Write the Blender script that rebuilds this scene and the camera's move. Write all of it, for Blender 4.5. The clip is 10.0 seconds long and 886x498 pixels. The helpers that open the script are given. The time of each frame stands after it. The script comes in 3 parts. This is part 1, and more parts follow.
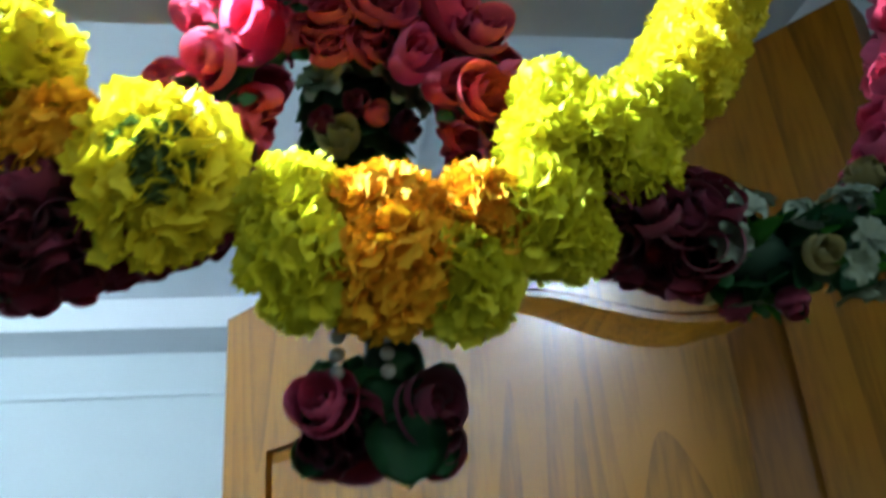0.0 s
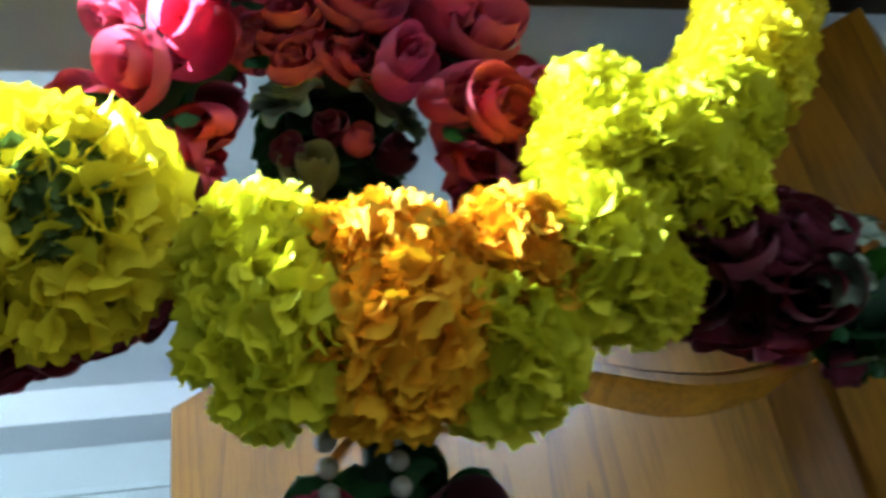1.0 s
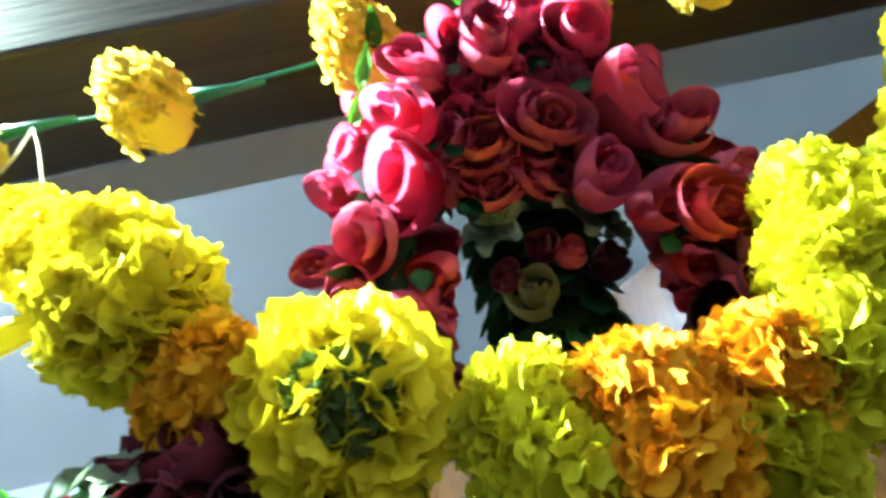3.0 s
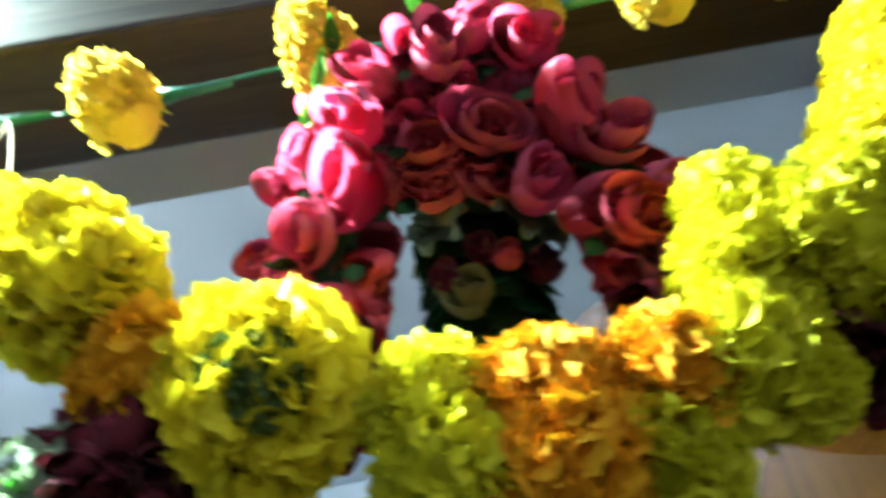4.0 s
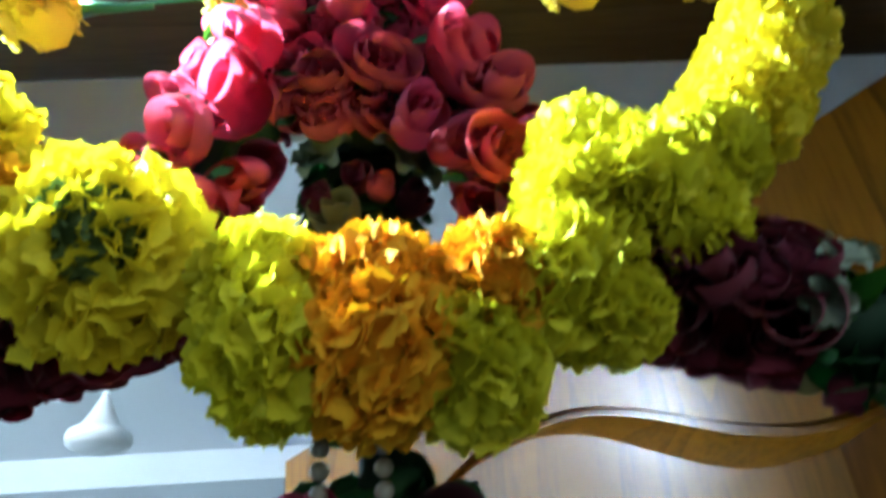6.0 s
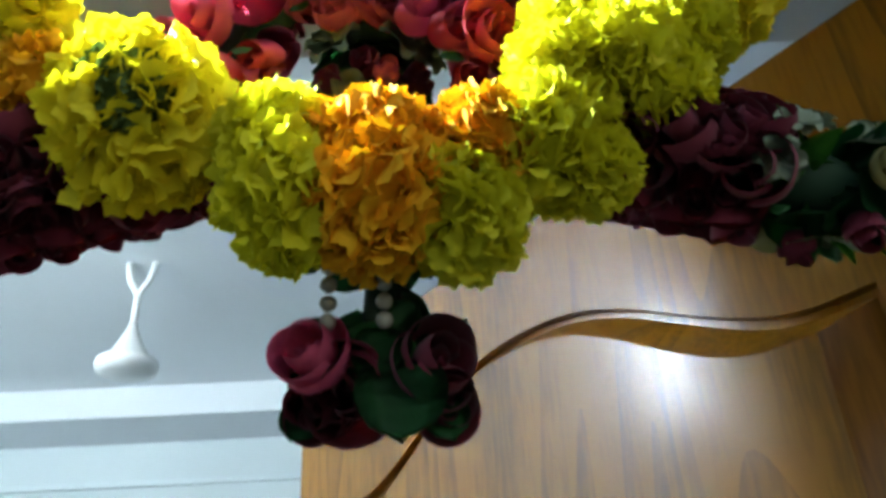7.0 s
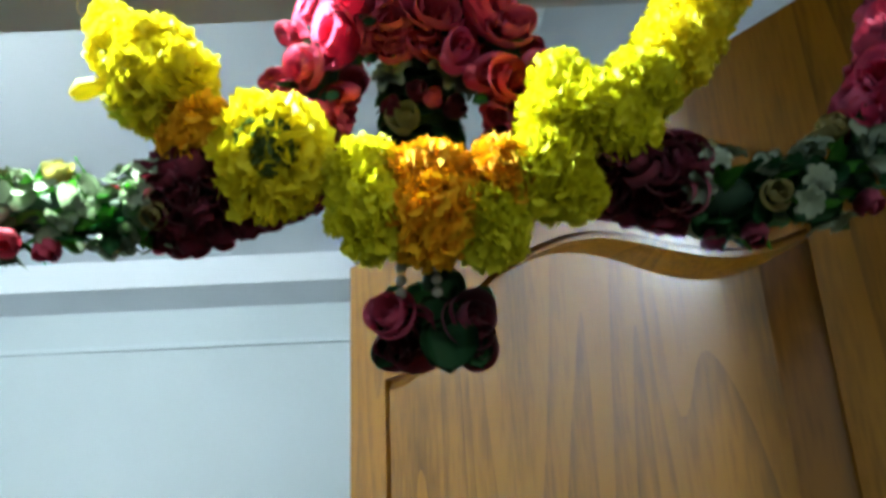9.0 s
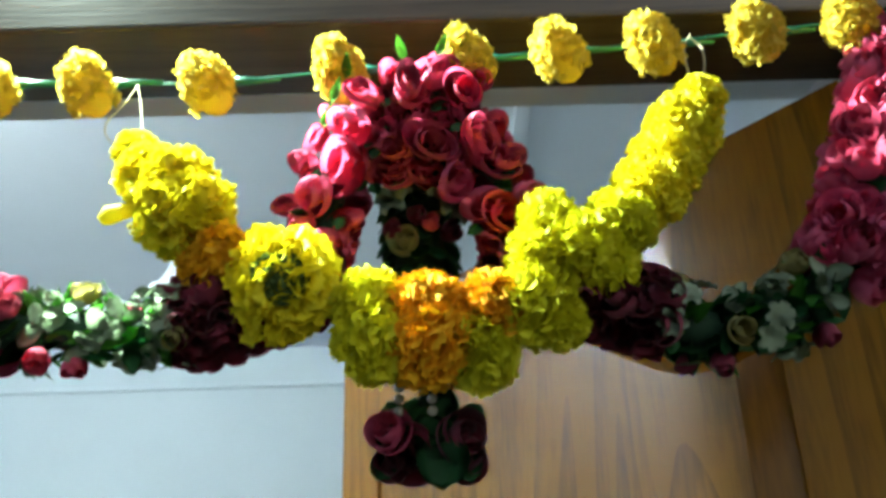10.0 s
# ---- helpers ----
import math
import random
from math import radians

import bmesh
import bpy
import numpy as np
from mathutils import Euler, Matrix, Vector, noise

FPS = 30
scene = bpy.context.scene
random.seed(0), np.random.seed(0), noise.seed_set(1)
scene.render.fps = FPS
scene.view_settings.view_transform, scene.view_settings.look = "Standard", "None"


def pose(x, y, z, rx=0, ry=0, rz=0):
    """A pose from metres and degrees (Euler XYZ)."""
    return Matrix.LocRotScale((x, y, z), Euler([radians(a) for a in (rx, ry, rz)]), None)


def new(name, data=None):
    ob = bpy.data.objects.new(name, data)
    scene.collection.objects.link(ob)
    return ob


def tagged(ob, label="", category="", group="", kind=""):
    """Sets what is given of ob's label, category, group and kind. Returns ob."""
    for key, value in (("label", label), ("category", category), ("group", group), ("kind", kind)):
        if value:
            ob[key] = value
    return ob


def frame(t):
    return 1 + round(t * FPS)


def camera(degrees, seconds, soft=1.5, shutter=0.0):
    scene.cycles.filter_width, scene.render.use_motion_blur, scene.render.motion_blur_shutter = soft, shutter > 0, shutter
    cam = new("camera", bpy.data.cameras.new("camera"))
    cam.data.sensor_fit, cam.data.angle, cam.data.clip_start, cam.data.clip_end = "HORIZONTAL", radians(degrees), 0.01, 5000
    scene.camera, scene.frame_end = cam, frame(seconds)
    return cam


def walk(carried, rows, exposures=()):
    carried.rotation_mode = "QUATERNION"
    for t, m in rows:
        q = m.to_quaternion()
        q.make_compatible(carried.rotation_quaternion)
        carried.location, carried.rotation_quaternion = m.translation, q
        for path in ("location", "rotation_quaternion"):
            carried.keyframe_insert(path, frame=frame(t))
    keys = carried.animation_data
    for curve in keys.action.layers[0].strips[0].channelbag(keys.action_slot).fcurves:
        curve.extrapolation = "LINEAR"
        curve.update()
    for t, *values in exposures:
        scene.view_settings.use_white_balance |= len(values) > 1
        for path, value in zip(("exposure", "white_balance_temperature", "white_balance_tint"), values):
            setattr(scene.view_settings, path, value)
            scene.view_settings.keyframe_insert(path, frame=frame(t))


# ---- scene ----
cam = camera(57.5, 10.0, soft=3.3, shutter=0.7)
ROWS = [
    (0, -0.0520, -0.4906, 1.6163, 113.496, 4.181, -7.922),
    (0.5, -0.0448, -0.4451, 1.6443, 116.227, 6.584, -8.592),
    (1, -0.0614, -0.3919, 1.6580, 118.083, 8.377, -10.102),
    (1.5, -0.0730, -0.3782, 1.6689, 118.543, 7.679, -8.627),
    (2, -0.0727, -0.3720, 1.6817, 117.247, 8.506, -6.626),
    (2.5, -0.0839, -0.4020, 1.6973, 119.126, 11.806, -0.203),
    (2.7, -0.0896, -0.4145, 1.7011, 119.874, 12.015, 1.520),
    (3.8, -0.0670, -0.4401, 1.6877, 120.959, 10.713, 7.368),
    (4, -0.0545, -0.4335, 1.6806, 121.497, 9.283, 4.179),
    (4.5, -0.0326, -0.4338, 1.6668, 121.010, 5.522, -2.597),
    (5, -0.0191, -0.4428, 1.6617, 120.800, 2.929, -5.996),
    (5.5, -0.0110, -0.4462, 1.6468, 122.765, 1.920, -5.403),
    (6, -0.0114, -0.4138, 1.6243, 124.043, 3.902, -1.205),
    (6.2, -0.0127, -0.4068, 1.6150, 122.893, 4.295, -0.705),
    (7.3, -0.0026, -0.4446, 1.5661, 117.476, 2.351, -0.418),
    (7.5, -0.0030, -0.4612, 1.5672, 113.344, 2.649, -1.987),
    (8, -0.0035, -0.5426, 1.5606, 109.470, 2.355, -0.578),
    (8.5, -0.0039, -0.5854, 1.5499, 110.814, 2.553, -1.144),
    (9, -0.0114, -0.6149, 1.5609, 110.568, 2.303, 1.332),
    (9.5, -0.0085, -0.6605, 1.5864, 115.466, 2.383, -0.009),
    (10, -0.0119, -0.6824, 1.6006, 112.920, 1.612, 0.430),
]
walk(cam, [(t, pose(x, y, z, rx, ry, rz)) for t, x, y, z, rx, ry, rz in ROWS],
     [(0.0, 0.15, 5500, 2), (1.5, 0.25, 5500, 2), (2.7, 0.25, 5600, 2), (4.0, 0.1, 5700, 3), (4.6, 0.25, 5550, 2), (5.5, 0.3, 5500, 2), (6.2, 0.25, 5500, 2), (7.5, 0.15, 6300, 3), (8.2, 0.03, 6100, 2), (10.0, 0.05, 6100, 2)])

# ---- light ----
world = bpy.data.worlds.new("world")
scene.world = world
world.use_nodes = True
wn = world.node_tree
sky = wn.nodes.new("ShaderNodeTexSky")
sky.sky_type, sky.sun_disc = "NISHITA", False
sky.sun_elevation, sky.sun_rotation = radians(35), radians(150)
wn.links.new(sky.outputs[0], wn.nodes["Background"].inputs[0])
wn.nodes["Background"].inputs[1].default_value = 0.08


def lamp(name, power, m, colour, radius):
    data = bpy.data.lights.new(name, "POINT")
    data.energy, data.color, data.shadow_soft_size = power, colour, radius
    ob = new(name, data)
    ob.matrix_world = m
    return ob


# the lamp on the outer wall, above the door head and off to its left
lamp("porch_lamp", 520.0, pose(-0.60, -0.124, 2.56), (0.85, 1.0, 0.86), 0.035)


# ---- materials ----
def material(name, colour, rough=0.6, vary=0.15, scale=30.0, bump=0.0, bump_scale=200.0, metal=0.0, coat=0.0, through_light=0.0, sheen=0.0, hue=0.0):
    m = bpy.data.materials.new(name)
    m.use_nodes = True
    nt = m.node_tree
    n, l = nt.nodes, nt.links
    p = n["Principled BSDF"]
    p.inputs["Roughness"].default_value, p.inputs["Metallic"].default_value = rough, metal
    p.inputs["Coat Weight"].default_value = coat
    p.inputs["Sheen Weight"].default_value = sheen
    tc = n.new("ShaderNodeTexCoord")
    big = n.new("ShaderNodeTexNoise")
    big.inputs["Scale"].default_value, big.inputs["Detail"].default_value = scale, 5
    l.new(tc.outputs["Object"], big.inputs["Vector"])
    info = n.new("ShaderNodeObjectInfo")
    add = n.new("ShaderNodeMath")
    add.operation = "MULTIPLY_ADD"
    add.inputs[1].default_value = 0.45
    l.new(info.outputs["Random"], add.inputs[0])
    l.new(big.outputs["Fac"], add.inputs[2])
    ramp = n.new("ShaderNodeValToRGB")
    a, b = ramp.color_ramp.elements
    a.position, b.position = 0.35, 1.0
    a.color = (*[max(0.0, c * (1 - vary)) for c in colour], 1)
    b.color = (*[min(1.0, c * (1 + vary)) for c in colour], 1)
    l.new(add.outputs[0], ramp.inputs[0])
    l.new(ramp.outputs[0], p.inputs["Base Color"])
    if bump:
        fine = n.new("ShaderNodeTexNoise")
        fine.inputs["Scale"].default_value, fine.inputs["Detail"].default_value = bump_scale, 6
        l.new(tc.outputs["Object"], fine.inputs["Vector"])
        bp = n.new("ShaderNodeBump")
        bp.inputs["Strength"].default_value, bp.inputs["Distance"].default_value = bump, 0.002
        l.new(fine.outputs["Fac"], bp.inputs["Height"])
        l.new(bp.outputs[0], p.inputs["Normal"])
    if through_light:
        tr = n.new("ShaderNodeBsdfTranslucent")
        l.new(ramp.outputs[0], tr.inputs["Color"])
        mix = n.new("ShaderNodeMixShader")
        mix.inputs[0].default_value = through_light
        l.new(p.outputs[0], mix.inputs[1])
        l.new(tr.outputs[0], mix.inputs[2])
        l.new(mix.outputs[0], n["Material Output"].inputs[0])
    return m


def wood(name, dark, light, stretch, rough, coat, scale=3.0, knot=0.35):
    """Wood with its grain along z: cathedral figure from distorted rings, fine streaks, varnish."""
    m = bpy.data.materials.new(name)
    m.use_nodes = True
    nt = m.node_tree
    n, l = nt.nodes, nt.links
    p = n["Principled BSDF"]
    p.inputs["Roughness"].default_value = rough
    p.inputs["Coat Weight"].default_value, p.inputs["Coat Roughness"].default_value = coat, 0.21
    p.inputs["Specular IOR Level"].default_value = 0.12
    tc = n.new("ShaderNodeTexCoord")
    mp = n.new("ShaderNodeMapping")
    mp.inputs["Scale"].default_value = stretch
    l.new(tc.outputs["Object"], mp.inputs["Vector"])
    ring = n.new("ShaderNodeTexNoise")
    ring.inputs["Scale"].default_value, ring.inputs["Detail"].default_value, ring.inputs["Distortion"].default_value = scale * 0.22, 1.5, knot
    l.new(mp.outputs[0], ring.inputs["Vector"])
    many = n.new("ShaderNodeMath")
    many.operation = "MULTIPLY"
    many.inputs[1].default_value = 11.0
    l.new(ring.outputs["Fac"], many.inputs[0])
    saw = n.new("ShaderNodeMath")
    saw.operation = "FRACT"
    l.new(many.outputs[0], saw.inputs[0])
    wave = n.new("ShaderNodeMath")
    wave.operation = "POWER"
    wave.inputs[1].default_value = 0.75
    l.new(saw.outputs[0], wave.inputs[0])
    streak = n.new("ShaderNodeTexNoise")
    streak.inputs["Scale"].default_value, streak.inputs["Detail"].default_value = 26.0, 8
    l.new(mp.outputs[0], streak.inputs["Vector"])
    broad = n.new("ShaderNodeTexNoise")
    broad.inputs["Scale"].default_value = 2.2
    l.new(mp.outputs[0], broad.inputs["Vector"])
    mix1 = n.new("ShaderNodeMath")
    mix1.operation = "MULTIPLY_ADD"
    mix1.inputs[1].default_value = 0.27
    l.new(wave.outputs[0], mix1.inputs[0])
    half = n.new("ShaderNodeMath")
    half.operation = "MULTIPLY"
    half.inputs[1].default_value = 0.55
    l.new(streak.outputs["Fac"], half.inputs[0])
    l.new(half.outputs[0], mix1.inputs[2])
    mix2 = n.new("ShaderNodeMath")
    mix2.operation = "MULTIPLY_ADD"
    mix2.inputs[1].default_value = 0.35
    l.new(broad.outputs["Fac"], mix2.inputs[0])
    l.new(mix1.outputs[0], mix2.inputs[2])
    ramp = n.new("ShaderNodeValToRGB")
    a, b = ramp.color_ramp.elements
    a.position, b.position = 0.20, 0.68
    a.color, b.color = (*dark, 1), (*light, 1)
    l.new(mix2.outputs[0], ramp.inputs[0])
    l.new(ramp.outputs[0], p.inputs["Base Color"])
    bp = n.new("ShaderNodeBump")
    bp.inputs["Strength"].default_value, bp.inputs["Distance"].default_value = 0.10, 0.002
    l.new(streak.outputs["Fac"], bp.inputs["Height"])
    l.new(bp.outputs[0], p.inputs["Normal"])
    return m


M = {
    "yellow": material("yellow_petal", (0.84, 0.735, 0.015), 0.75, 0.16, 60, through_light=0.24),
    "lime": material("lime_yellow_petal", (0.79, 0.75, 0.015), 0.72, 0.16, 60, through_light=0.24),
    "orange": material("orange_petal", (0.90, 0.48, 0.004), 0.85, 0.14, 60, through_light=0.08),
    "pale": material("pale_yellow_petal", (0.72, 0.57, 0.08), 0.85, 0.15, 60, through_light=0.5),
    "rose": material("rose_red_foam", (0.74, 0.16, 0.29), 0.9, 0.18, 50, 0.15, 900, through_light=0.25),
    "scarlet": material("scarlet_foam", (0.74, 0.12, 0.20), 0.9, 0.18, 50, 0.15, 900, through_light=0.25),
    "maroon": material("maroon_foam", (0.23, 0.022, 0.05), 0.75, 0.3, 50, 0.15, 900, through_light=0.08, sheen=0.2),
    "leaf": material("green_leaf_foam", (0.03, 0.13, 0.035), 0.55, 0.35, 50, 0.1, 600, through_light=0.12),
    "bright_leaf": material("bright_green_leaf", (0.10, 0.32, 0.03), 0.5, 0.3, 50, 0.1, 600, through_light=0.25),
    "white": material("greenish_white_petal", (0.36, 0.44, 0.29), 0.5, 0.15, 60, through_light=0.25),
    "cream": material("cream_yellow_petal", (0.46, 0.42, 0.17), 0.5, 0.2, 60, through_light=0.25),
    "green_tape": material("green_floral_tape", (0.012, 0.15, 0.09), 0.45, 0.2, 80, 0.2, 500),
    "thread": material("cream_thread", (0.75, 0.66, 0.42), 0.8, 0.15, 90),
    "pearl": material("pearl_bead", (0.42, 0.42, 0.34), 0.3, 0.08, 60, coat=0.5),
    "core": material("dark_green_core", (0.015, 0.05, 0.02), 0.8, 0.3, 60),
    "wall": material("pale_blue_distemper", (0.70, 0.765, 0.795), 0.8, 0.05, 1.5, 0.25, 60),
    "ceiling": material("white_ceiling_paint", (0.82, 0.85, 0.89), 0.85, 0.05, 1.2, 0.2, 50),
    "reveal": material("grey_white_plaster", (0.66, 0.67, 0.68), 0.8, 0.08, 4, 0.35, 80),
    "outer": material("outer_wall_paint", (0.36, 0.37, 0.35), 0.85, 0.1, 2, 0.3, 60),
    "floor": material("floor_tile_stone", (0.10, 0.095, 0.09), 0.35, 0.15, 2.5, 0.1, 40),
    "paving": material("dark_paving_stone", (0.05, 0.048, 0.045), 0.6, 0.2, 3, 0.2, 40),
    "fan": material("white_enamel", (0.85, 0.86, 0.86), 0.3, 0.04, 6, coat=0.3),
    "door": wood("varnished_teak", (0.062, 0.023, 0.002), (0.30, 0.128, 0.006), (8, 8, 0.8), 0.5, 0.5, knot=0.6),
    "frame": wood("dark_stained_wood", (0.018, 0.012, 0.008), (0.062, 0.042, 0.030), (0.75, 9, 9), 0.42, 0.8),
    "jamb": wood("dark_stained_wood_upright", (0.018, 0.012, 0.008), (0.062, 0.042, 0.030), (9, 9, 0.75), 0.38, 0.35),
}


# ---- mesh helpers ----
def to_mesh(bm, name, mat, smooth=True):
    me = bpy.data.meshes.new(name)
    bmesh.ops.recalc_face_normals(bm, faces=bm.faces[:])
    bm.to_mesh(me)
    bm.free()
    for mt in (mat if isinstance(mat, (list, tuple)) else [mat]):
        me.materials.append(mt)
    if smooth:
        for p in me.polygons:
            p.use_smooth = True
    return me


def part(name, mesh, parent, m=Matrix(), label=""):
    ob = new(name, mesh)
    ob.parent = parent
    ob.matrix_basis = m
    if label:
        ob["label"] = label
    return ob


def empty(name, at, label, category, group=""):
    ob = new(name)
    ob.empty_display_size = 0.05
    ob.location = at
    return tagged(ob, label, category, group)


def box(name, mat, lo, hi, bevel=0.0, smooth=False):
    """A bevelled box between two corners; its origin is at the middle of its base."""
    lo, hi = Vector(lo), Vector(hi)
    mid = (lo + hi) / 2
    mid.z = lo.z
    bm = bmesh.new()
    bmesh.ops.create_cube(bm, size=1.0)
    for v in bm.verts:
        v.co = Vector((v.co.x * (hi.x - lo.x), v.co.y * (hi.y - lo.y), (v.co.z + 0.5) * (hi.z - lo.z)))
    if bevel:
        bmesh.ops.bevel(bm, geom=bm.edges[:], offset=bevel, segments=2, affect="EDGES", profile=0.6)
    ob = new(name, to_mesh(bm, name, mat, smooth))
    ob.location = mid
    return ob


def grid_sheet(bm, rows):
    """Faces between rows of points."""
    made = [[bm.verts.new(p) for p in r] for r in rows]
    for r0, r1 in zip(made, made[1:]):
        for i in range(len(r0) - 1):
            bm.faces.new((r0[i], r0[i + 1], r1[i + 1], r1[i]))


def fan_sheet(bm, root, rows):
    """A sheet that springs from one vertex and widens through rows of points."""
    made = [[bm.verts.new(p) for p in r] for r in rows]
    for i in range(len(made[0]) - 1):
        bm.faces.new((root, made[0][i], made[0][i + 1]))
    for r0, r1 in zip(made, made[1:]):
        for i in range(len(r0) - 1):
            bm.faces.new((r0[i], r0[i + 1], r1[i + 1], r1[i]))


def lathe(profile, seg=20):
    bm = bmesh.new()
    rings = []
    for r, z in profile:
        rings.append([bm.verts.new((r * math.cos(2 * math.pi * k / seg), r * math.sin(2 * math.pi * k / seg), z)) for k in range(seg)])
    for a, b in zip(rings, rings[1:]):
        for k in range(seg):
            bm.faces.new((a[k], a[(k + 1) % seg], b[(k + 1) % seg], b[k]))
    bm.faces.new(rings[0])
    bm.faces.new(rings[-1])
    return bm


def tube(points, radius, seg=8):
    """A round cord through points; radius may be one number or one for each point."""
    bm = bmesh.new()
    pts = [Vector(p) for p in points]
    rings = []
    for i, p in enumerate(pts):
        d = (pts[min(i + 1, len(pts) - 1)] - pts[max(i - 1, 0)]).normalized()
        a = d.orthogonal().normalized() if i == 0 else (a - a.project(d)).normalized()
        b = d.cross(a)
        r = radius[i] if isinstance(radius, (list, tuple)) else radius
        rings.append([bm.verts.new(p + r * (math.cos(2 * math.pi * k / seg) * a + math.sin(2 * math.pi * k / seg) * b)) for k in range(seg)])
    for a0, b0 in zip(rings, rings[1:]):
        for k in range(seg):
            bm.faces.new((a0[k], a0[(k + 1) % seg], b0[(k + 1) % seg], b0[k]))
    bm.faces.new(rings[0])
    bm.faces.new(rings[-1])
    return bm


def smooth_path(points, steps=8):
    """A Catmull-Rom curve through points."""
    p = [Vector(q) for q in points]
    p = [2 * p[0] - p[1]] + p + [2 * p[-1] - p[-2]]
    out = []
    for i in range(1, len(p) - 2):
        for s in range(steps):
            t = s / steps
            out.append(0.5 * (2 * p[i] + (p[i + 1] - p[i - 1]) * t + (2 * p[i - 1] - 5 * p[i] + 4 * p[i + 1] - p[i + 2]) * t * t
                              + (3 * p[i] - p[i - 1] - 3 * p[i + 1] + p[i + 2]) * t ** 3))
    out.append(p[-2])
    return out


def facing(direction, spin=0.0):
    """A turn that lays local z along direction, then spins about it."""
    return Vector(direction).to_track_quat("Z", "Y").to_matrix().to_4x4() @ Matrix.Rotation(spin, 4, "Z")


# ---- flowers ----
def ruffle(bm, root, base, blade, side, size, rng, squash=1.0, spread=1.15):
    """One petal: a fan that springs from base along blade, waved across side, with a frilled rim."""
    face = side.cross(blade)
    curl, phase, waves = rng.choice((-1, 1)) * rng.uniform(0.05, 0.4), rng.uniform(0, 6.28), rng.uniform(2.2, 4.2)
    rows = []
    for f in (0.42, 0.74, 0.92, 1.0):
        row = []
        for i in range(11):
            th = (i / 5 - 1) * spread
            rho = size * f * (1 + 0.13 * math.cos(waves * th * 2.6 + phase) * f ** 6 + 0.05 * (i % 2) * f ** 9)
            wave = 0.26 * size * f * f * math.sin(phase + waves * th) + 0.05 * size * f ** 5 * math.sin(2.7 * waves * th - phase)
            q = base + blade * (rho * math.cos(th)) + side * (rho * math.sin(th)) + face * (wave + curl * size * f ** 2.4)
            row.append(Vector((q.x, q.y, q.z * squash)))
        rows.append(row)
    fan_sheet(bm, root, rows)


def marigold_mesh(name, mat, seed, petals=300, squash=0.92, lower=-0.97, size=(0.20, 0.34), core=0.70):
    """A pompon of unit radius: broad ruffled petals round a core, flattened along z."""
    rng = random.Random(seed)
    bm = bmesh.new()
    bmesh.ops.create_icosphere(bm, subdivisions=2, radius=core)
    for v in bm.verts:
        v.co.z *= squash
    bm.verts.ensure_lookup_table()
    roots = bm.verts[:]
    golden = math.pi * (3 - math.sqrt(5))
    for k in range(petals):
        h = 1 - (k + 0.5) / petals * (1 - lower)
        ang = k * golden + rng.uniform(-0.3, 0.3)
        r = math.sqrt(max(0.0, 1 - h * h))
        out = Vector((r * math.cos(ang), r * math.sin(ang), h))
        out = (out + Vector((rng.uniform(-0.22, 0.22), rng.uniform(-0.22, 0.22), rng.uniform(-0.22, 0.22)))).normalized()
        side = out.cross(Vector((0, 0, 1)) if abs(out.z) < 0.95 else Vector((1, 0, 0))).normalized()
        side = (Matrix.Rotation(rng.uniform(-1.2, 1.2), 3, out) @ side).normalized()
        up = side.cross(out)
        blade = (out + up * rng.uniform(-0.6, 0.6)).normalized()
        w = rng.uniform(*size)
        ruffle(bm, max(roots, key=lambda v: v.co.dot(out)), out * (rng.uniform(0.88, 1.11) - w * 0.95), blade, side, w, rng, squash)
    return to_mesh(bm, name, mat)


def rose_sheets(seed, petals, openness, height):
    """The sheets of a foam rose of unit radius that opens along +z: a rolled heart, then a few broad cupped petals with thick rolled lips."""
    rng = random.Random(seed)
    heart = []
    for j in range(5):
        f = j / 4
        heart.append([((0.05 + 0.028 * a) * (0.8 + 0.3 * f) * math.cos(a), (0.05 + 0.028 * a) * (0.8 + 0.3 * f) * math.sin(a), -0.35 + f * height * (0.72 + 0.08 * math.sin(a * 1.3)))
                      for a in (k / 16 * 2.2 * math.pi for k in range(17))])
    sheets = [heart]
    profile = ((0.28, -0.66), (0.66, -0.48), (0.90, -0.16), (0.98, 0.12), (0.95, 0.36), (0.88, 0.54), (0.82, 0.64), (0.80, 0.70))
    for k in range(petals):
        g = k / (petals - 1)
        size = 0.50 + 0.42 * g
        turn = k * 2.7 + rng.uniform(-0.3, 0.3)
        span = 2.2 - 0.35 * g + rng.uniform(-0.1, 0.1)
        rows = []
        for r0, z0 in profile:
            row = []
            for i in range(15):
                t = i / 7 - 1
                a = turn + t * span
                drop = abs(t) ** 2.5
                lip = max(0.0, z0) / 0.70
                r = size * r0 * (1 + (0.08 + 0.30 * openness) * lip ** 2 * g * (1 - drop)) - 0.10 * drop
                z = height * (0.70 + 0.12 * (1 - g)) * z0 * (1 - 0.5 * drop * lip) + 0.16 * (1 - g)
                row.append((r * math.cos(a), r * math.sin(a), z + 0.03 * math.sin(2 * a + seed)))
            rows.append(row)
        sheets.append(rows)
    return sheets


def rose_mesh(name, mat, *shape):
    """A whole rose in one piece, for the fill behind."""
    bm = bmesh.new()
    root = bm.verts.new((0, 0, -0.5))
    for rows in rose_sheets(*shape):
        fan_sheet(bm, root, rows)
    bmesh.ops.solidify(bm, geom=bm.faces[:], thickness=0.13)
    return to_mesh(bm, name, mat)


def rose_pieces(mat, *shape):
    """The heart and the petals of a rose, a mesh for each."""
    out = []
    for k, rows in enumerate(rose_sheets(*shape)):
        bm = bmesh.new()
        grid_sheet(bm, rows)
        bmesh.ops.solidify(bm, geom=bm.faces[:], thickness=0.15)
        out.append(to_mesh(bm, "petal" if k else "heart", mat))
    return out


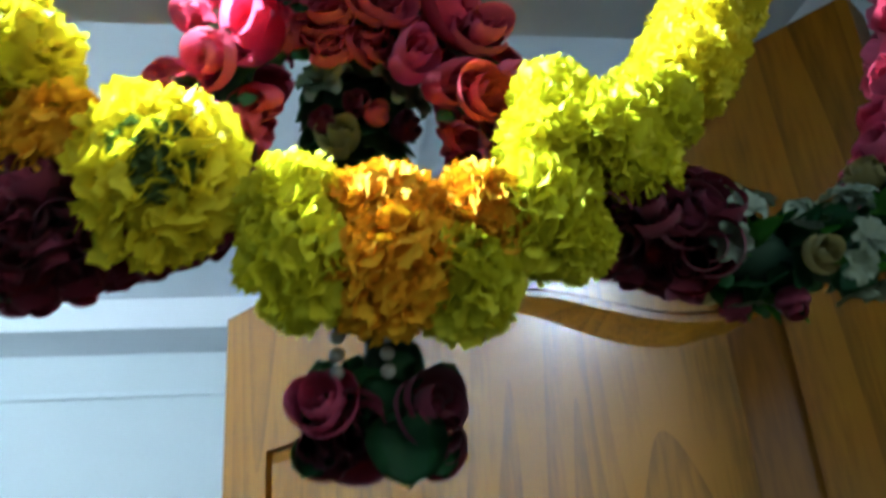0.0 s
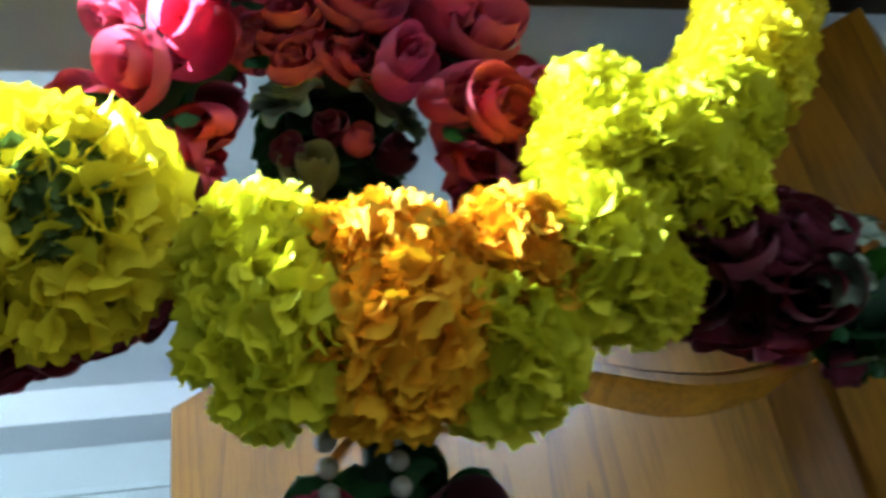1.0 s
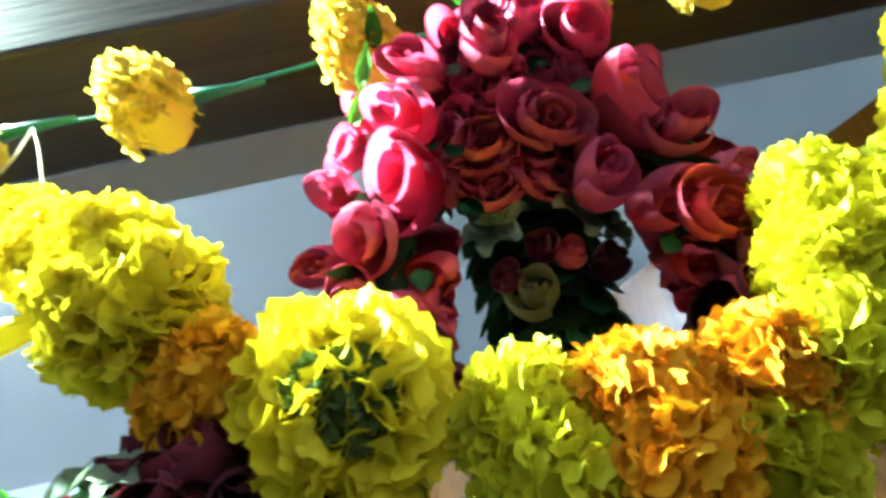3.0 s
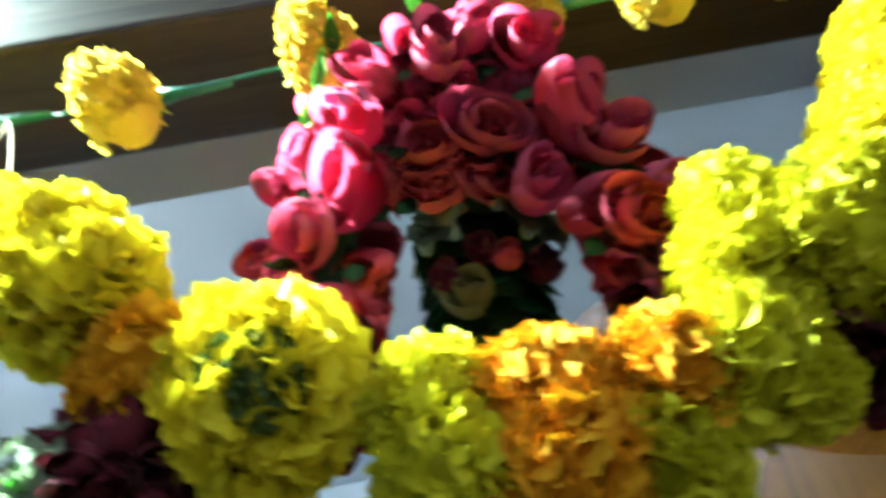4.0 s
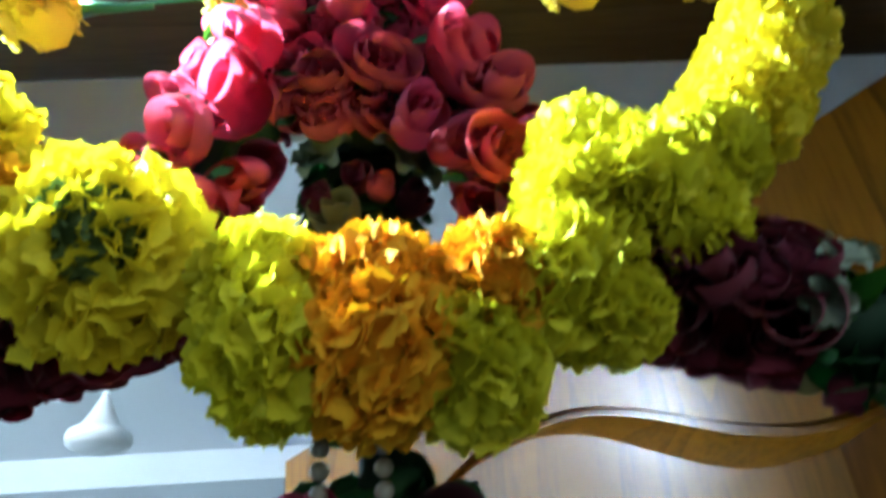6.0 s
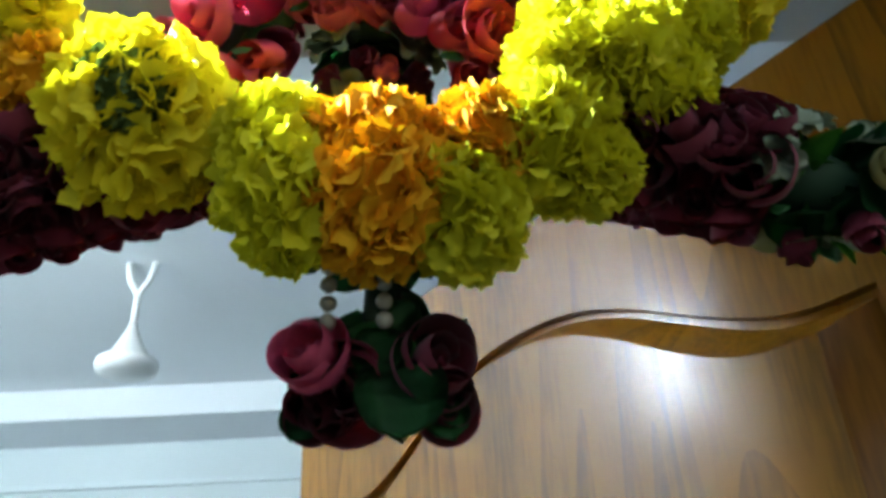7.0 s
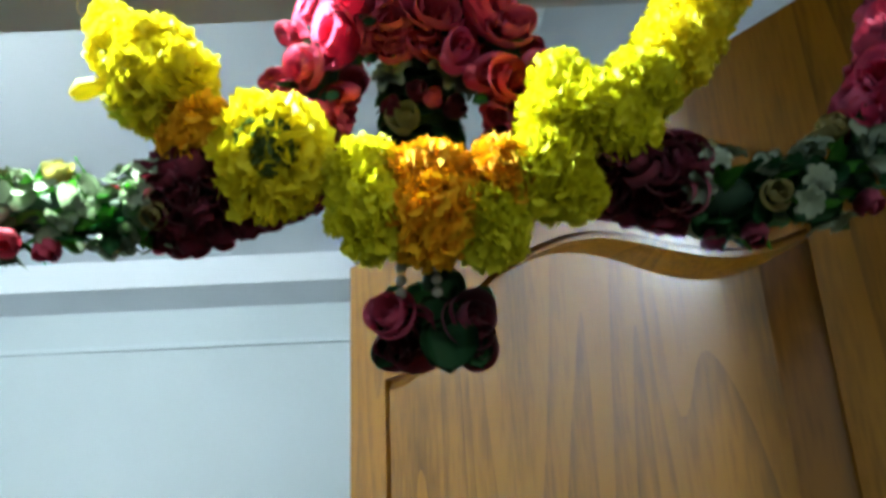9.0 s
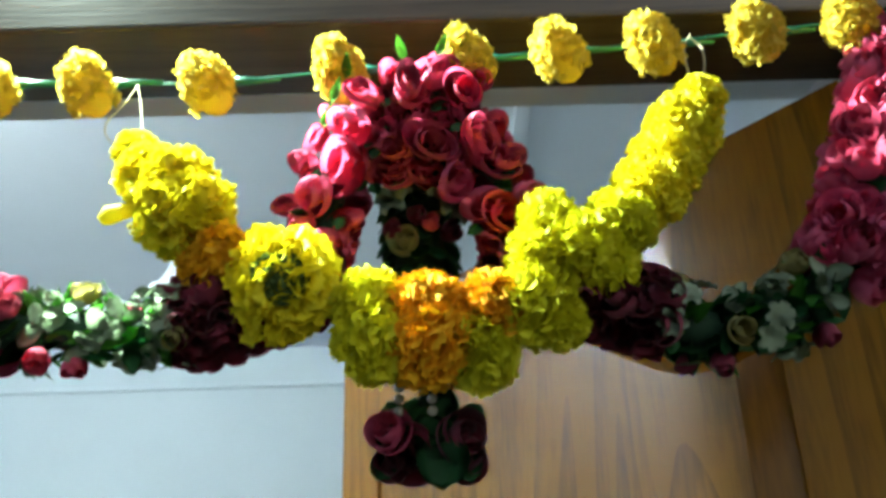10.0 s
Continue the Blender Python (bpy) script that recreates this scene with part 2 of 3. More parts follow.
def leaf_mesh(name, mat, width=0.5, bend=0.35, round_tip=0.0):
    """A foam leaf of unit length along +y from its stalk, bent up and folded at the midrib."""
    bm = bmesh.new()
    rows = []
    for j in range(8):
        f = j / 7
        w = width * (math.sin(math.pi * f ** 0.8) ** (0.85 - 0.42 * round_tip)) * (1 - 0.25 * f * (1 - round_tip)) + 0.015
        rows.append([(s * w * 0.5, f - 0.03 * s * s, bend * f * f + 0.12 * abs(s) * w + 0.02 * math.sin(9 * f + s * 2)) for s in (-1, -0.5, 0, 0.5, 1)])
    grid_sheet(bm, rows)
    bmesh.ops.solidify(bm, geom=bm.faces[:], thickness=0.03)
    return to_mesh(bm, name, mat)


def blossom_mesh(name, mat, seed, n=5):
    """A small open flower of unit radius with rounded, cupped petals."""
    rng = random.Random(seed)
    bm = bmesh.new()
    for k in range(n):
        a0 = 2 * math.pi * k / n
        rows = []
        for j in range(6):
            f = j / 5
            w = 0.62 * math.sin(math.pi * min(0.97, 0.12 + 0.8 * f)) ** 0.7
            rows.append([(math.cos(a0) * f - math.sin(a0) * s * w * 0.6, math.sin(a0) * f + math.cos(a0) * s * w * 0.6,
                          0.35 * f ** 1.5 + 0.22 * s * s * w - 0.25 * (f > 0.85) * f) for s in (-1, -0.5, 0, 0.5, 1)])
        grid_sheet(bm, rows)
    bmesh.ops.solidify(bm, geom=bm.faces[:], thickness=0.03)
    return to_mesh(bm, name, mat)


MARIGOLD = {c: [marigold_mesh("marigold_" + c, M[c], 11 * i + len(c)) for i in range(3)] for c in ("yellow", "lime", "orange")}
CARNATION = [marigold_mesh("string_flower", M["pale"], s, petals=170, squash=1.5, lower=-0.45, size=(0.22, 0.36), core=0.82) for s in (2, 5, 9)]
SHAPES = [(3 + i, (3, 3, 4)[i], (0.1, 0.6, 1.1)[i], (1.45, 1.3, 1.2)[i]) for i in range(3)]
ROSE = {c: [rose_mesh("rose_" + c, M[c], *shape) for shape in SHAPES] for c in ("rose", "scarlet", "maroon", "cream")}
PIECES = {c: [rose_pieces(M[c], *shape) for shape in SHAPES] for c in ("rose", "scarlet", "maroon")}
CALYX = marigold_mesh("calyx", material("olive_calyx", (0.085, 0.13, 0.025), 0.8, 0.3, 60, through_light=0.15), 5, petals=150, squash=0.7)
LEAF = {"leaf": [leaf_mesh("leaf", M["leaf"], 0.55, 0.3), leaf_mesh("leaf_round", M["leaf"], 0.8, 0.2, 1.0)],
        "bright_leaf": [leaf_mesh("leaf_bright", M["bright_leaf"], 0.5, 0.35)],
        "round": [leaf_mesh("leaf_broad", M["leaf"], 0.95, 0.15, 1.0)],
        "white": [leaf_mesh("white_petal", M["white"], 0.7, 0.25, 1.0)]}
BLOSSOM = {c: [blossom_mesh("blossom_" + c, M[c], i, 4 + i) for i in (1, 2)] for c in ("white",)}


def put(name, mesh, parent, at, direction, size, spin=0.0, label="", stretch=1.0):
    """Lays a unit mesh at a world place under its thing, with local z along direction."""
    m = Matrix.Translation(Vector(at) - parent.location) @ facing(direction, spin) @ Matrix.Diagonal((size, size, size * stretch, 1))
    return part(name, mesh, parent, m, label)


def put_leaf(colour, parent, at, tip, size, face, label=""):
    """A leaf that springs from a place with its tip along tip and its upper side towards face."""
    y = Vector(tip).normalized()
    x = y.cross(Vector(face)).normalized()
    m = Matrix((x, y, x.cross(y))).transposed().to_4x4()
    m.translation = Vector(at) - parent.location
    return part("leaf", LEAF[colour][-1 if colour == "round" else 0], parent, m @ Matrix.Diagonal((size, size, size, 1)), label)


def put_rose(colour, kind, parent, at, direction, size, spin=0.0, label="", stretch=1.0, oval=1.0):
    """A rose whose petals are parts of it, pressed oval."""
    heart, *petals = PIECES[colour][kind]
    r = put("rose", heart, parent, at, direction, size, spin, label, stretch)
    r.matrix_basis = r.matrix_basis @ Matrix.Diagonal((oval, 1 / oval, 1, 1))
    for p in petals:
        part("petal", p, r)
    return r


# ---- the setting ----
LEFT, RIGHT, HEAD, SOFFIT, INNER = -0.60, 0.430, 2.06, 2.15, 0.171
FRONT = -0.11


def setting():
    def s(ob, label, category):
        return tagged(ob, label, category, kind="structure")

    s(box("floor", M["floor"], (-2.5, 0.0, -0.1), (1.7, 3.3, 0.0)), "stone-tiled floor of the room behind the door", "floor")
    s(box("pavement", M["paving"], (-20.0, -20.0, -0.16), (20.0, 0.0, -0.02)), "stone-paved ground before the doorway", "ground")
    s(box("wall_front_left", M["outer"], (-2.5, -0.09, 0), (LEFT - 0.092, 0.150, 3.2)), "painted plaster wall beside the doorway", "wall")
    s(box("wall_front_right", M["reveal"], (RIGHT + 0.015, 0.0, 0), (1.7, INNER, 3.2)), "painted plaster wall beside the doorway", "wall")
    s(box("wall_front_over_door", M["reveal"], (LEFT - 0.05, 0.001, SOFFIT), (RIGHT + 0.015, INNER, 3.2)), "grey-white plaster wall over the doorway", "wall")
    s(box("wall_left", M["wall"], (-2.5, 0.151, 0), (-2.4, 3.2, 2.869)), "pale blue painted wall of the room", "wall")
    s(box("wall_right", M["wall"], (1.6, INNER, 0), (1.7, 3.2, 2.9)), "pale blue painted wall of the room", "wall")
    s(box("wall_back", M["wall"], (-2.5, 3.2, 0), (1.7, 3.3, 2.9)), "pale blue painted wall with a boxed cornice above", "wall")
    s(box("ceiling", M["ceiling"], (-2.5, 0.151, 2.87), (1.7, 3.3, 2.97)), "white painted ceiling with shallow stepped panels", "ceiling")
    s(box("ceiling_batten", M["ceiling"], (0.215, INNER + 0.01, 2.856), (0.262, 2.83, 2.8695), 0.003), "thin white batten along the ceiling", "ceiling")
    s(box("cornice", M["ceiling"], (-2.4, 2.84, 2.735), (1.6, 3.2, 2.87), 0.004), "white boxed plaster cornice along the ceiling", "trim")
    s(box("wall_trim", M["wall"], (-2.4, 3.170, 2.533), (1.6, 3.2, 2.555), 0.003), "thin painted bead along the wall", "trim")


setting()


def door_frame():
    f = empty("door_frame", (0, FRONT, 0), "dark-stained wooden frame round the open doorway", "door frame")
    f["kind"] = "structure"

    def piece(name, mat, lo, hi):
        ob = box(name, mat, lo, hi, 0.004)
        ob.parent = f
        ob.location = Vector(ob.location) - f.location
    piece("head", M["frame"], (LEFT - 0.09, FRONT, HEAD), (RIGHT + 0.09, 0.0, HEAD + 0.09))
    piece("fascia_board", M["frame"], (LEFT - 0.09, FRONT + 0.05, HEAD + 0.091), (RIGHT + 0.09, 0.0, HEAD + 0.62))
    piece("post", M["jamb"], (RIGHT, FRONT, 0), (RIGHT + 0.09, -0.001, HEAD - 0.001))
    piece("post", M["jamb"], (LEFT - 0.09, FRONT, 0), (LEFT, -0.001, HEAD - 0.001))


door_frame()


# ---- the door leaf ----
HINGE, WAY, WIDE, TOP, THICK = Vector((0.377, -0.023)), Vector((-0.5909, 0.8067)), 0.960, 2.045, 0.042


def door_leaf():
    """The leaf in its own plane: x from the hinge to the free edge, y out of the seen face, z up."""
    d = empty("door", (HINGE.x, HINGE.y, 0.0), "varnished teak panel door standing open, with an arched raised panel", "door")
    d.rotation_euler = (0, 0, math.atan2(WAY.y, WAY.x))
    u0, u1, low, mid = 0.112, 0.846, 0.18, 0.475

    def arch(u):
        s = min(1.0, abs(u - mid) / 0.33)
        return 1.821 + 0.103 * (1 + math.cos(math.pi * s ** 1.2)) / 2

    N = 48
    us = [u0 + (u1 - u0) * i / N for i in range(N + 1)]
    bm = bmesh.new()

    def wall_loop(points, y0, y1):
        a = [bm.verts.new((x, -y0, z)) for x, z in points]
        b = [bm.verts.new((x, -y1, z)) for x, z in points]
        for i in range(len(a)):
            j = (i + 1) % len(a)
            bm.faces.new((a[i], a[j], b[j], b[i]))

    # seen face, pierced by the panel's opening
    grid_sheet(bm, [[(0, 0, 0.008), (0, 0, TOP)], [(u0, 0, 0.008), (u0, 0, TOP)]])
    grid_sheet(bm, [[(u1, 0, 0.008), (u1, 0, TOP)], [(WIDE, 0, 0.008), (WIDE, 0, TOP)]])
    grid_sheet(bm, [[(u0, 0, 0.008), (u0, 0, low)], [(u1, 0, 0.008), (u1, 0, low)]])
    grid_sheet(bm, [[(u, 0, arch(u)) for u in us], [(u, 0, TOP) for u in us]])
    opening = [(u, arch(u)) for u in us] + [(u1, low), (u0, low)]
    wall_loop(opening, 0, 0.0105)
    wall_loop([(0, 0.008), (WIDE, 0.008), (WIDE, TOP), (0, TOP)], 0, THICK)
    grid_sheet(bm, [[(0, -THICK, 0.008), (0, -THICK, TOP)], [(WIDE, -THICK, 0.008), (WIDE, -THICK, TOP)]])
    bmesh.ops.remove_doubles(bm, verts=bm.verts[:], dist=0.0002)
    part("stiles_and_rails", to_mesh(bm, "stiles_and_rails", M["door"], False), d)

    bm = bmesh.new()
    b, proud = 0.042, 0.018
    vs = [u0 + b + (u1 - u0 - 2 * b) * i / N for i in range(N + 1)]
    floor_line = [(u, -0.0100, arch(u)) for u in us] + [(u1, -0.0100, low), (u0, -0.0100, low)]
    lip = [(u0 + 0.006 + (u1 - u0 - 0.012) * i / N, -0.0100, arch(u) - 0.006) for i, u in enumerate(us)] + [(u1 - 0.006, -0.0100, low + 0.006), (u0 + 0.006, -0.0100, low + 0.006)]
    field = [(u, proud, arch(us[i]) - 0.026) for i, u in enumerate(vs)] + [(u1 - b, proud, low + b), (u0 + b, proud, low + b)]
    loops = [[bm.verts.new(p) for p in loop] for loop in (floor_line, lip, field)]
    for a, c in zip(loops, loops[1:]):
        for i in range(len(a)):
            j = (i + 1) % len(a)
            bm.faces.new((a[i], a[j], c[j], c[i]))
    top = loops[2][:N + 1]
    foot = [bm.verts.new((u, proud, low + b)) for u in vs[1:-1]]
    foot = [loops[2][-1]] + foot + [loops[2][-2]]
    for i in range(N):
        bm.faces.new((foot[i], foot[i + 1], top[i + 1], top[i]))
    part("raised_panel", to_mesh(bm, "raised_panel", M["door"], False), d)


door_leaf()


# ---- ceiling fan ----
def ceiling_fan():
    f = empty("ceiling_fan", (-0.88, 1.8, 2.49), "white ceiling fan hub hanging on a thin downrod", "fan")
    part("motor", to_mesh(lathe([(0.0005, 0.0), (0.06, 0.002), (0.088, 0.014), (0.092, 0.03), (0.088, 0.045), (0.066, 0.055), (0.050, 0.078), (0.034, 0.11), (0.019, 0.145), (0.011, 0.17)], 32), "motor", M["fan"]), f)
    part("downrod", to_mesh(lathe([(0.011, 0.15), (0.011, 0.28)], 14), "downrod", M["fan"]), f)
    for s in (-1, 1):
        part("hook", to_mesh(tube(smooth_path([(0, 0, 0.26), (s * 0.014, 0, 0.29), (s * 0.030, 0, 0.32), (s * 0.040, 0, 0.378)], 4), 0.011), "hook", M["fan"]), f)


ceiling_fan()


# ---- tube light ----
def glow(name, colour, strength):
    m = bpy.data.materials.new(name)
    m.use_nodes = True
    p = m.node_tree.nodes["Principled BSDF"]
    p.inputs["Emission Color"].default_value = (*colour, 1)
    p.inputs["Emission Strength"].default_value = strength
    return m


def tube_light():
    """On the room side of the front wall, to the left of the door; it lights the room and the door leaf."""
    t = empty("tube_light", (-1.84, 0.151, 2.58), "white tube light on the inner wall beside the door", "lamp")
    shell = box("holder", M["fan"], (-0.54, 0.0, -0.03), (0.54, 0.014, 0.03), 0.004)
    shell.parent = t
    bm = tube([(-0.5, 0.036, 0), (0.5, 0.036, 0)], 0.019, 16)
    part("tube", to_mesh(bm, "tube", glow("tube_glow", (0.90, 0.97, 1.0), 365.0)), t, label="glowing white glass tube")
    for x in (-0.51, 0.51):
        cap = box("end_cap", M["fan"], (x - 0.012, 0.012, -0.02), (x + 0.012, 0.057, 0.02), 0.003)
        cap.parent = t


tube_light()


# ---- marigold swag ----
def marigold_swag():
    g = empty("marigold_garland", (-0.02, -0.15, 1.75), "ruffled yellow, lime and orange cloth marigold garland hung across the doorway", "garland")
    # colour, x, y, z, radius
    flowers = [
        ("yellow", -0.240, -0.148, 1.914, 0.017), ("yellow", -0.228, -0.150, 1.893, 0.024), ("yellow", -0.206, -0.152, 1.880, 0.032), ("yellow", -0.196, -0.154, 1.857, 0.037),
        ("orange", -0.170, -0.148, 1.820, 0.029), ("yellow", -0.121, -0.160, 1.798, 0.041), ("lime", -0.062, -0.160, 1.781, 0.027),
        ("lime", -0.057, -0.158, 1.758, 0.031), ("orange", -0.023, -0.160, 1.774, 0.030), ("orange", -0.020, -0.158, 1.755, 0.0335), ("lime", 0.013, -0.154, 1.749, 0.029),
        ("orange", 0.022, -0.160, 1.778, 0.026), ("lime", 0.052, -0.156, 1.781, 0.032), ("lime", 0.066, -0.154, 1.768, 0.023),
        ("lime", 0.060, -0.162, 1.814, 0.026), ("lime", 0.066, -0.160, 1.838, 0.025), ("lime", 0.086, -0.164, 1.818, 0.029), ("lime", 0.103, -0.156, 1.806, 0.026),
        ("lime", 0.117, -0.158, 1.838, 0.027), ("yellow", 0.143, -0.154, 1.866, 0.028), ("yellow", 0.158, -0.150, 1.890, 0.029),
        ("yellow", 0.176, -0.148, 1.920, 0.029), ("yellow", 0.192, -0.145, 1.946, 0.022),
    ]
    at = [Vector(f[1:4]) for f in flowers]
    rng = random.Random(4)
    for i, (c, x, y, z, r) in enumerate(flowers):
        along = (at[min(i + 1, len(at) - 1)] - at[max(i - 1, 0)]).normalized()
        put("marigold", rng.choice(MARIGOLD[c]), g, at[i], along, r, rng.uniform(0, 6.28))
    put("calyx", CALYX, g, (-0.118, -0.1855, 1.794), (0.1, -1, -0.1), 0.0185, 0.4, "dark green calyx")
    curl = [(-0.222, -0.150, 1.866), (-0.240, -0.152, 1.862), (-0.251, -0.154, 1.858), (-0.256, -0.155, 1.853)]
    part("loose_petal", to_mesh(tube([Vector(p) - g.location for p in curl], [0.003, 0.006, 0.0075, 0.004], 8), "loose_petal", M["yellow"]), g)
    cord = smooth_path([tuple(p) for p in at], 4)
    part("cord", to_mesh(tube([p - g.location for p in cord], 0.0025, 6), "cord", M["thread"]), g)
    for ends in ([(-0.259, -0.119, 1.994), (-0.266, -0.122, 1.975), (-0.276, -0.128, 1.952), (-0.266, -0.138, 1.930), (-0.240, -0.145, 1.915)],
                 [(-0.259, -0.119, 1.994), (-0.253, -0.125, 1.978), (-0.245, -0.135, 1.952), (-0.238, -0.145, 1.925)],
                 [(0.205, -0.119, 2.028), (0.213, -0.122, 2.012), (0.208, -0.130, 1.985), (0.192, -0.142, 1.946)],
                 [(0.206, -0.119, 2.030), (0.197, -0.124, 2.010), (0.192, -0.142, 1.946)]):
        part("thread", to_mesh(tube([p - g.location for p in smooth_path(ends, 5)], 0.0005, 6), "thread", M["thread"]), g)


marigold_swag()


# ---- marigold string on the frame ----
def marigold_string():
    g = empty("marigold_string", (0, -0.115, 2.02), "string of pale yellow cloth carnations on green-taped wire", "garland")
    beads = [(-0.380, 2.001), (-0.299, 1.999), (-0.200, 1.998), (-0.092, 2.006), (0.014, 2.014), (0.091, 2.020), (0.170, 2.024), (0.259, 2.034), (0.340, 2.043)]
    line = smooth_path([(-0.60, -0.11, 2.02)] + [(x, -0.112, z + 0.002) for x, z in beads] + [(0.45, -0.11, 2.07)], 6)
    part("wire", to_mesh(tube([p - g.location for p in line], 0.0012, 6), "wire", M["green_tape"]), g)
    rng = random.Random(8)
    for i, (x, z) in enumerate(beads):
        lay = min(1.0, i / 5)
        out = (-0.35 - 0.1 * lay + rng.uniform(-0.12, 0.12), -0.25 - 0.3 * lay, 0.95 - 0.35 * lay)
        put("carnation", CARNATION[i % 3], g, (x + 0.002, -0.125, z - 0.011), out, 0.0218, rng.uniform(0, 6.28))
        sleeve = lathe([(0.0055, 0), (0.0034, 0.012), (0.0016, 0.042)], 10)
        m = Matrix.Translation(Vector((x + 0.016, -0.112, z + 0.002)) - g.location) @ facing((1, 0, 0.02))
        part("sleeve", to_mesh(sleeve, "sleeve", M["green_tape"]), g, m)


marigold_string()


# ---- rose toran ----
def rose_toran():
    g = empty("rose_toran", (-0.02, -0.13, 1.98), "door hanging of pink-red foam roses with green leaves", "door hanging")
    rng = random.Random(21)
    right = [(-0.020, -0.115, 1.985), (0.012, -0.118, 1.945), (0.038, -0.118, 1.895), (0.041, -0.118, 1.855), (0.045, -0.122, 1.822), (0.078, -0.132, 1.800), (0.120, -0.138, 1.783),
             (0.152, -0.138, 1.770), (0.188, -0.138, 1.763), (0.230, -0.136, 1.772), (0.275, -0.132, 1.805), (0.306, -0.128, 1.856), (0.335, -0.122, 1.916), (0.362, -0.115, 1.974), (0.385, -0.115, 2.03)]
    left = [(-0.020, -0.115, 1.985), (-0.055, -0.118, 1.945), (-0.086, -0.118, 1.895), (-0.100, -0.118, 1.85), (-0.106, -0.122, 1.818), (-0.130, -0.132, 1.797), (-0.158, -0.138, 1.787),
            (-0.190, -0.140, 1.778), (-0.221, -0.141, 1.774), (-0.272, -0.142, 1.774), (-0.325, -0.140, 1.779), (-0.372, -0.136, 1.797), (-0.410, -0.13, 1.86), (-0.44, -0.12, 1.95), (-0.455, -0.115, 2.03)]
    for points in (left, right):
        path = smooth_path(points, 5)
        part("core", to_mesh(tube([p - g.location for p in path], [0.013 + 0.003 * math.sin(0.9 * i) for i in range(len(path))], 10), "core", M["core"]), g)
    # roses of the middle arch that face the front: x, y, z, radius
    front = [(-0.064, -0.146, 1.964, 0.0165), (-0.033, -0.150, 1.968, 0.0170), (0.013, -0.148, 1.962, 0.0175), (-0.077, -0.150, 1.936, 0.0170), (-0.096, -0.140, 1.949, 0.0100),
             (-0.103, -0.138, 1.930, 0.0110), (-0.080, -0.148, 1.899, 0.0200), (-0.113, -0.140, 1.908, 0.0125), (-0.103, -0.152, 1.876, 0.0160), (-0.123, -0.138, 1.874, 0.0125),
             (-0.114, -0.138, 1.854, 0.0135), (-0.098, -0.140, 1.830, 0.0190), (-0.078, -0.134, 1.862, 0.0135), (-0.044, -0.132, 1.920, 0.0180), (-0.015, -0.144, 1.918, 0.0185),
             (0.019, -0.150, 1.918, 0.0195), (0.041, -0.144, 1.902, 0.0175), (0.000, -0.140, 1.888, 0.0165), (0.018, -0.148, 1.867, 0.0155), (0.037, -0.150, 1.853, 0.0170),
             (0.056, -0.136, 1.880, 0.0125), (0.026, -0.138, 1.838, 0.0140), (0.040, -0.136, 1.820, 0.0145), (0.052, -0.136, 1.843, 0.0130), (-0.011, -0.142, 1.982, 0.0150),
             (-0.043, -0.126, 1.899, 0.0140), (-0.019, -0.126, 1.902, 0.0150), (-0.028, -0.130, 1.950, 0.0175), (-0.057, -0.130, 1.925, 0.0160), (0.033, -0.138, 1.935, 0.0140), (-0.046, -0.138, 1.984, 0.0130), (0.022, -0.134, 1.984, 0.0120)]
    for i, (x, y, z, w) in enumerate(front):
        c = "scarlet" if z < 1.87 and x > -0.1 or z < 1.84 else "rose"
        put_rose(c, (i * 2 + i // 3) % 3, g, (x, y + 0.006, z), ((x + 0.025) * 7 + rng.uniform(-0.4, 0.4), -1.0, (z - 1.94) * 4 - 0.30 + rng.uniform(-0.35, 0.35)), w * 1.1, rng.uniform(0, 6.28), stretch=rng.uniform(1.0, 1.25), oval=rng.uniform(0.76, 0.9))
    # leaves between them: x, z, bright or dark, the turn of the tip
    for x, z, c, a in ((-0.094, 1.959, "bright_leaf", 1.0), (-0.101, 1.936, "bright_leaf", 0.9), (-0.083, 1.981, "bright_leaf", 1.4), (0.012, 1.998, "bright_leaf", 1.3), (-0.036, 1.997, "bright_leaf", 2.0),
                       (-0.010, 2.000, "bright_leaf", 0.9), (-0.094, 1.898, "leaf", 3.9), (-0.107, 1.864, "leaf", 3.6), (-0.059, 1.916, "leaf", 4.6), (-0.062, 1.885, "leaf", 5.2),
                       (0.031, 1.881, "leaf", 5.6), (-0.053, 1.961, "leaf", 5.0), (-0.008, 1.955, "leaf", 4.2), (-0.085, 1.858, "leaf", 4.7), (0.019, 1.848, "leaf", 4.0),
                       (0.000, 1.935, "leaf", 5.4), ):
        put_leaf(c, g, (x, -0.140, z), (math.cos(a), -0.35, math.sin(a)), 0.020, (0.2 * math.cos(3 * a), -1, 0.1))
    # the close-set roses and leaves behind them, which fill the arch
    part("core", to_mesh(lathe([(0.004, -0.045), (0.030, -0.03), (0.036, 0.0), (0.030, 0.035), (0.004, 0.05)], 14), "core", M["core"]), g, Matrix.Translation(Vector((-0.021, -0.098, 1.940)) - g.location))
    for row in range(5):
        z = 1.990 - row * 0.020
        half = 0.012 + row * 0.010
        for k in range(3 + row // 2):
            f = k / (2 + row // 2) * 2 - 1
            put_rose("rose" if z > 1.90 else "scarlet", (k + row) % 3, g, (-0.021 + f * half, -0.120 - rng.uniform(0, 0.006), z + rng.uniform(-0.004, 0.004)),
                     (f * 0.6 + rng.uniform(-0.3, 0.3), -1.0, rng.uniform(-0.4, 0.3)), rng.uniform(0.015, 0.018), rng.uniform(0, 6.28), stretch=1.1)
            put("leaf", LEAF["leaf"][0], g, (-0.021 + f * half, -0.118, z), (rng.uniform(-1, 1), -0.6, rng.uniform(-1, 1)), 0.022, rng.uniform(0, 6.28))
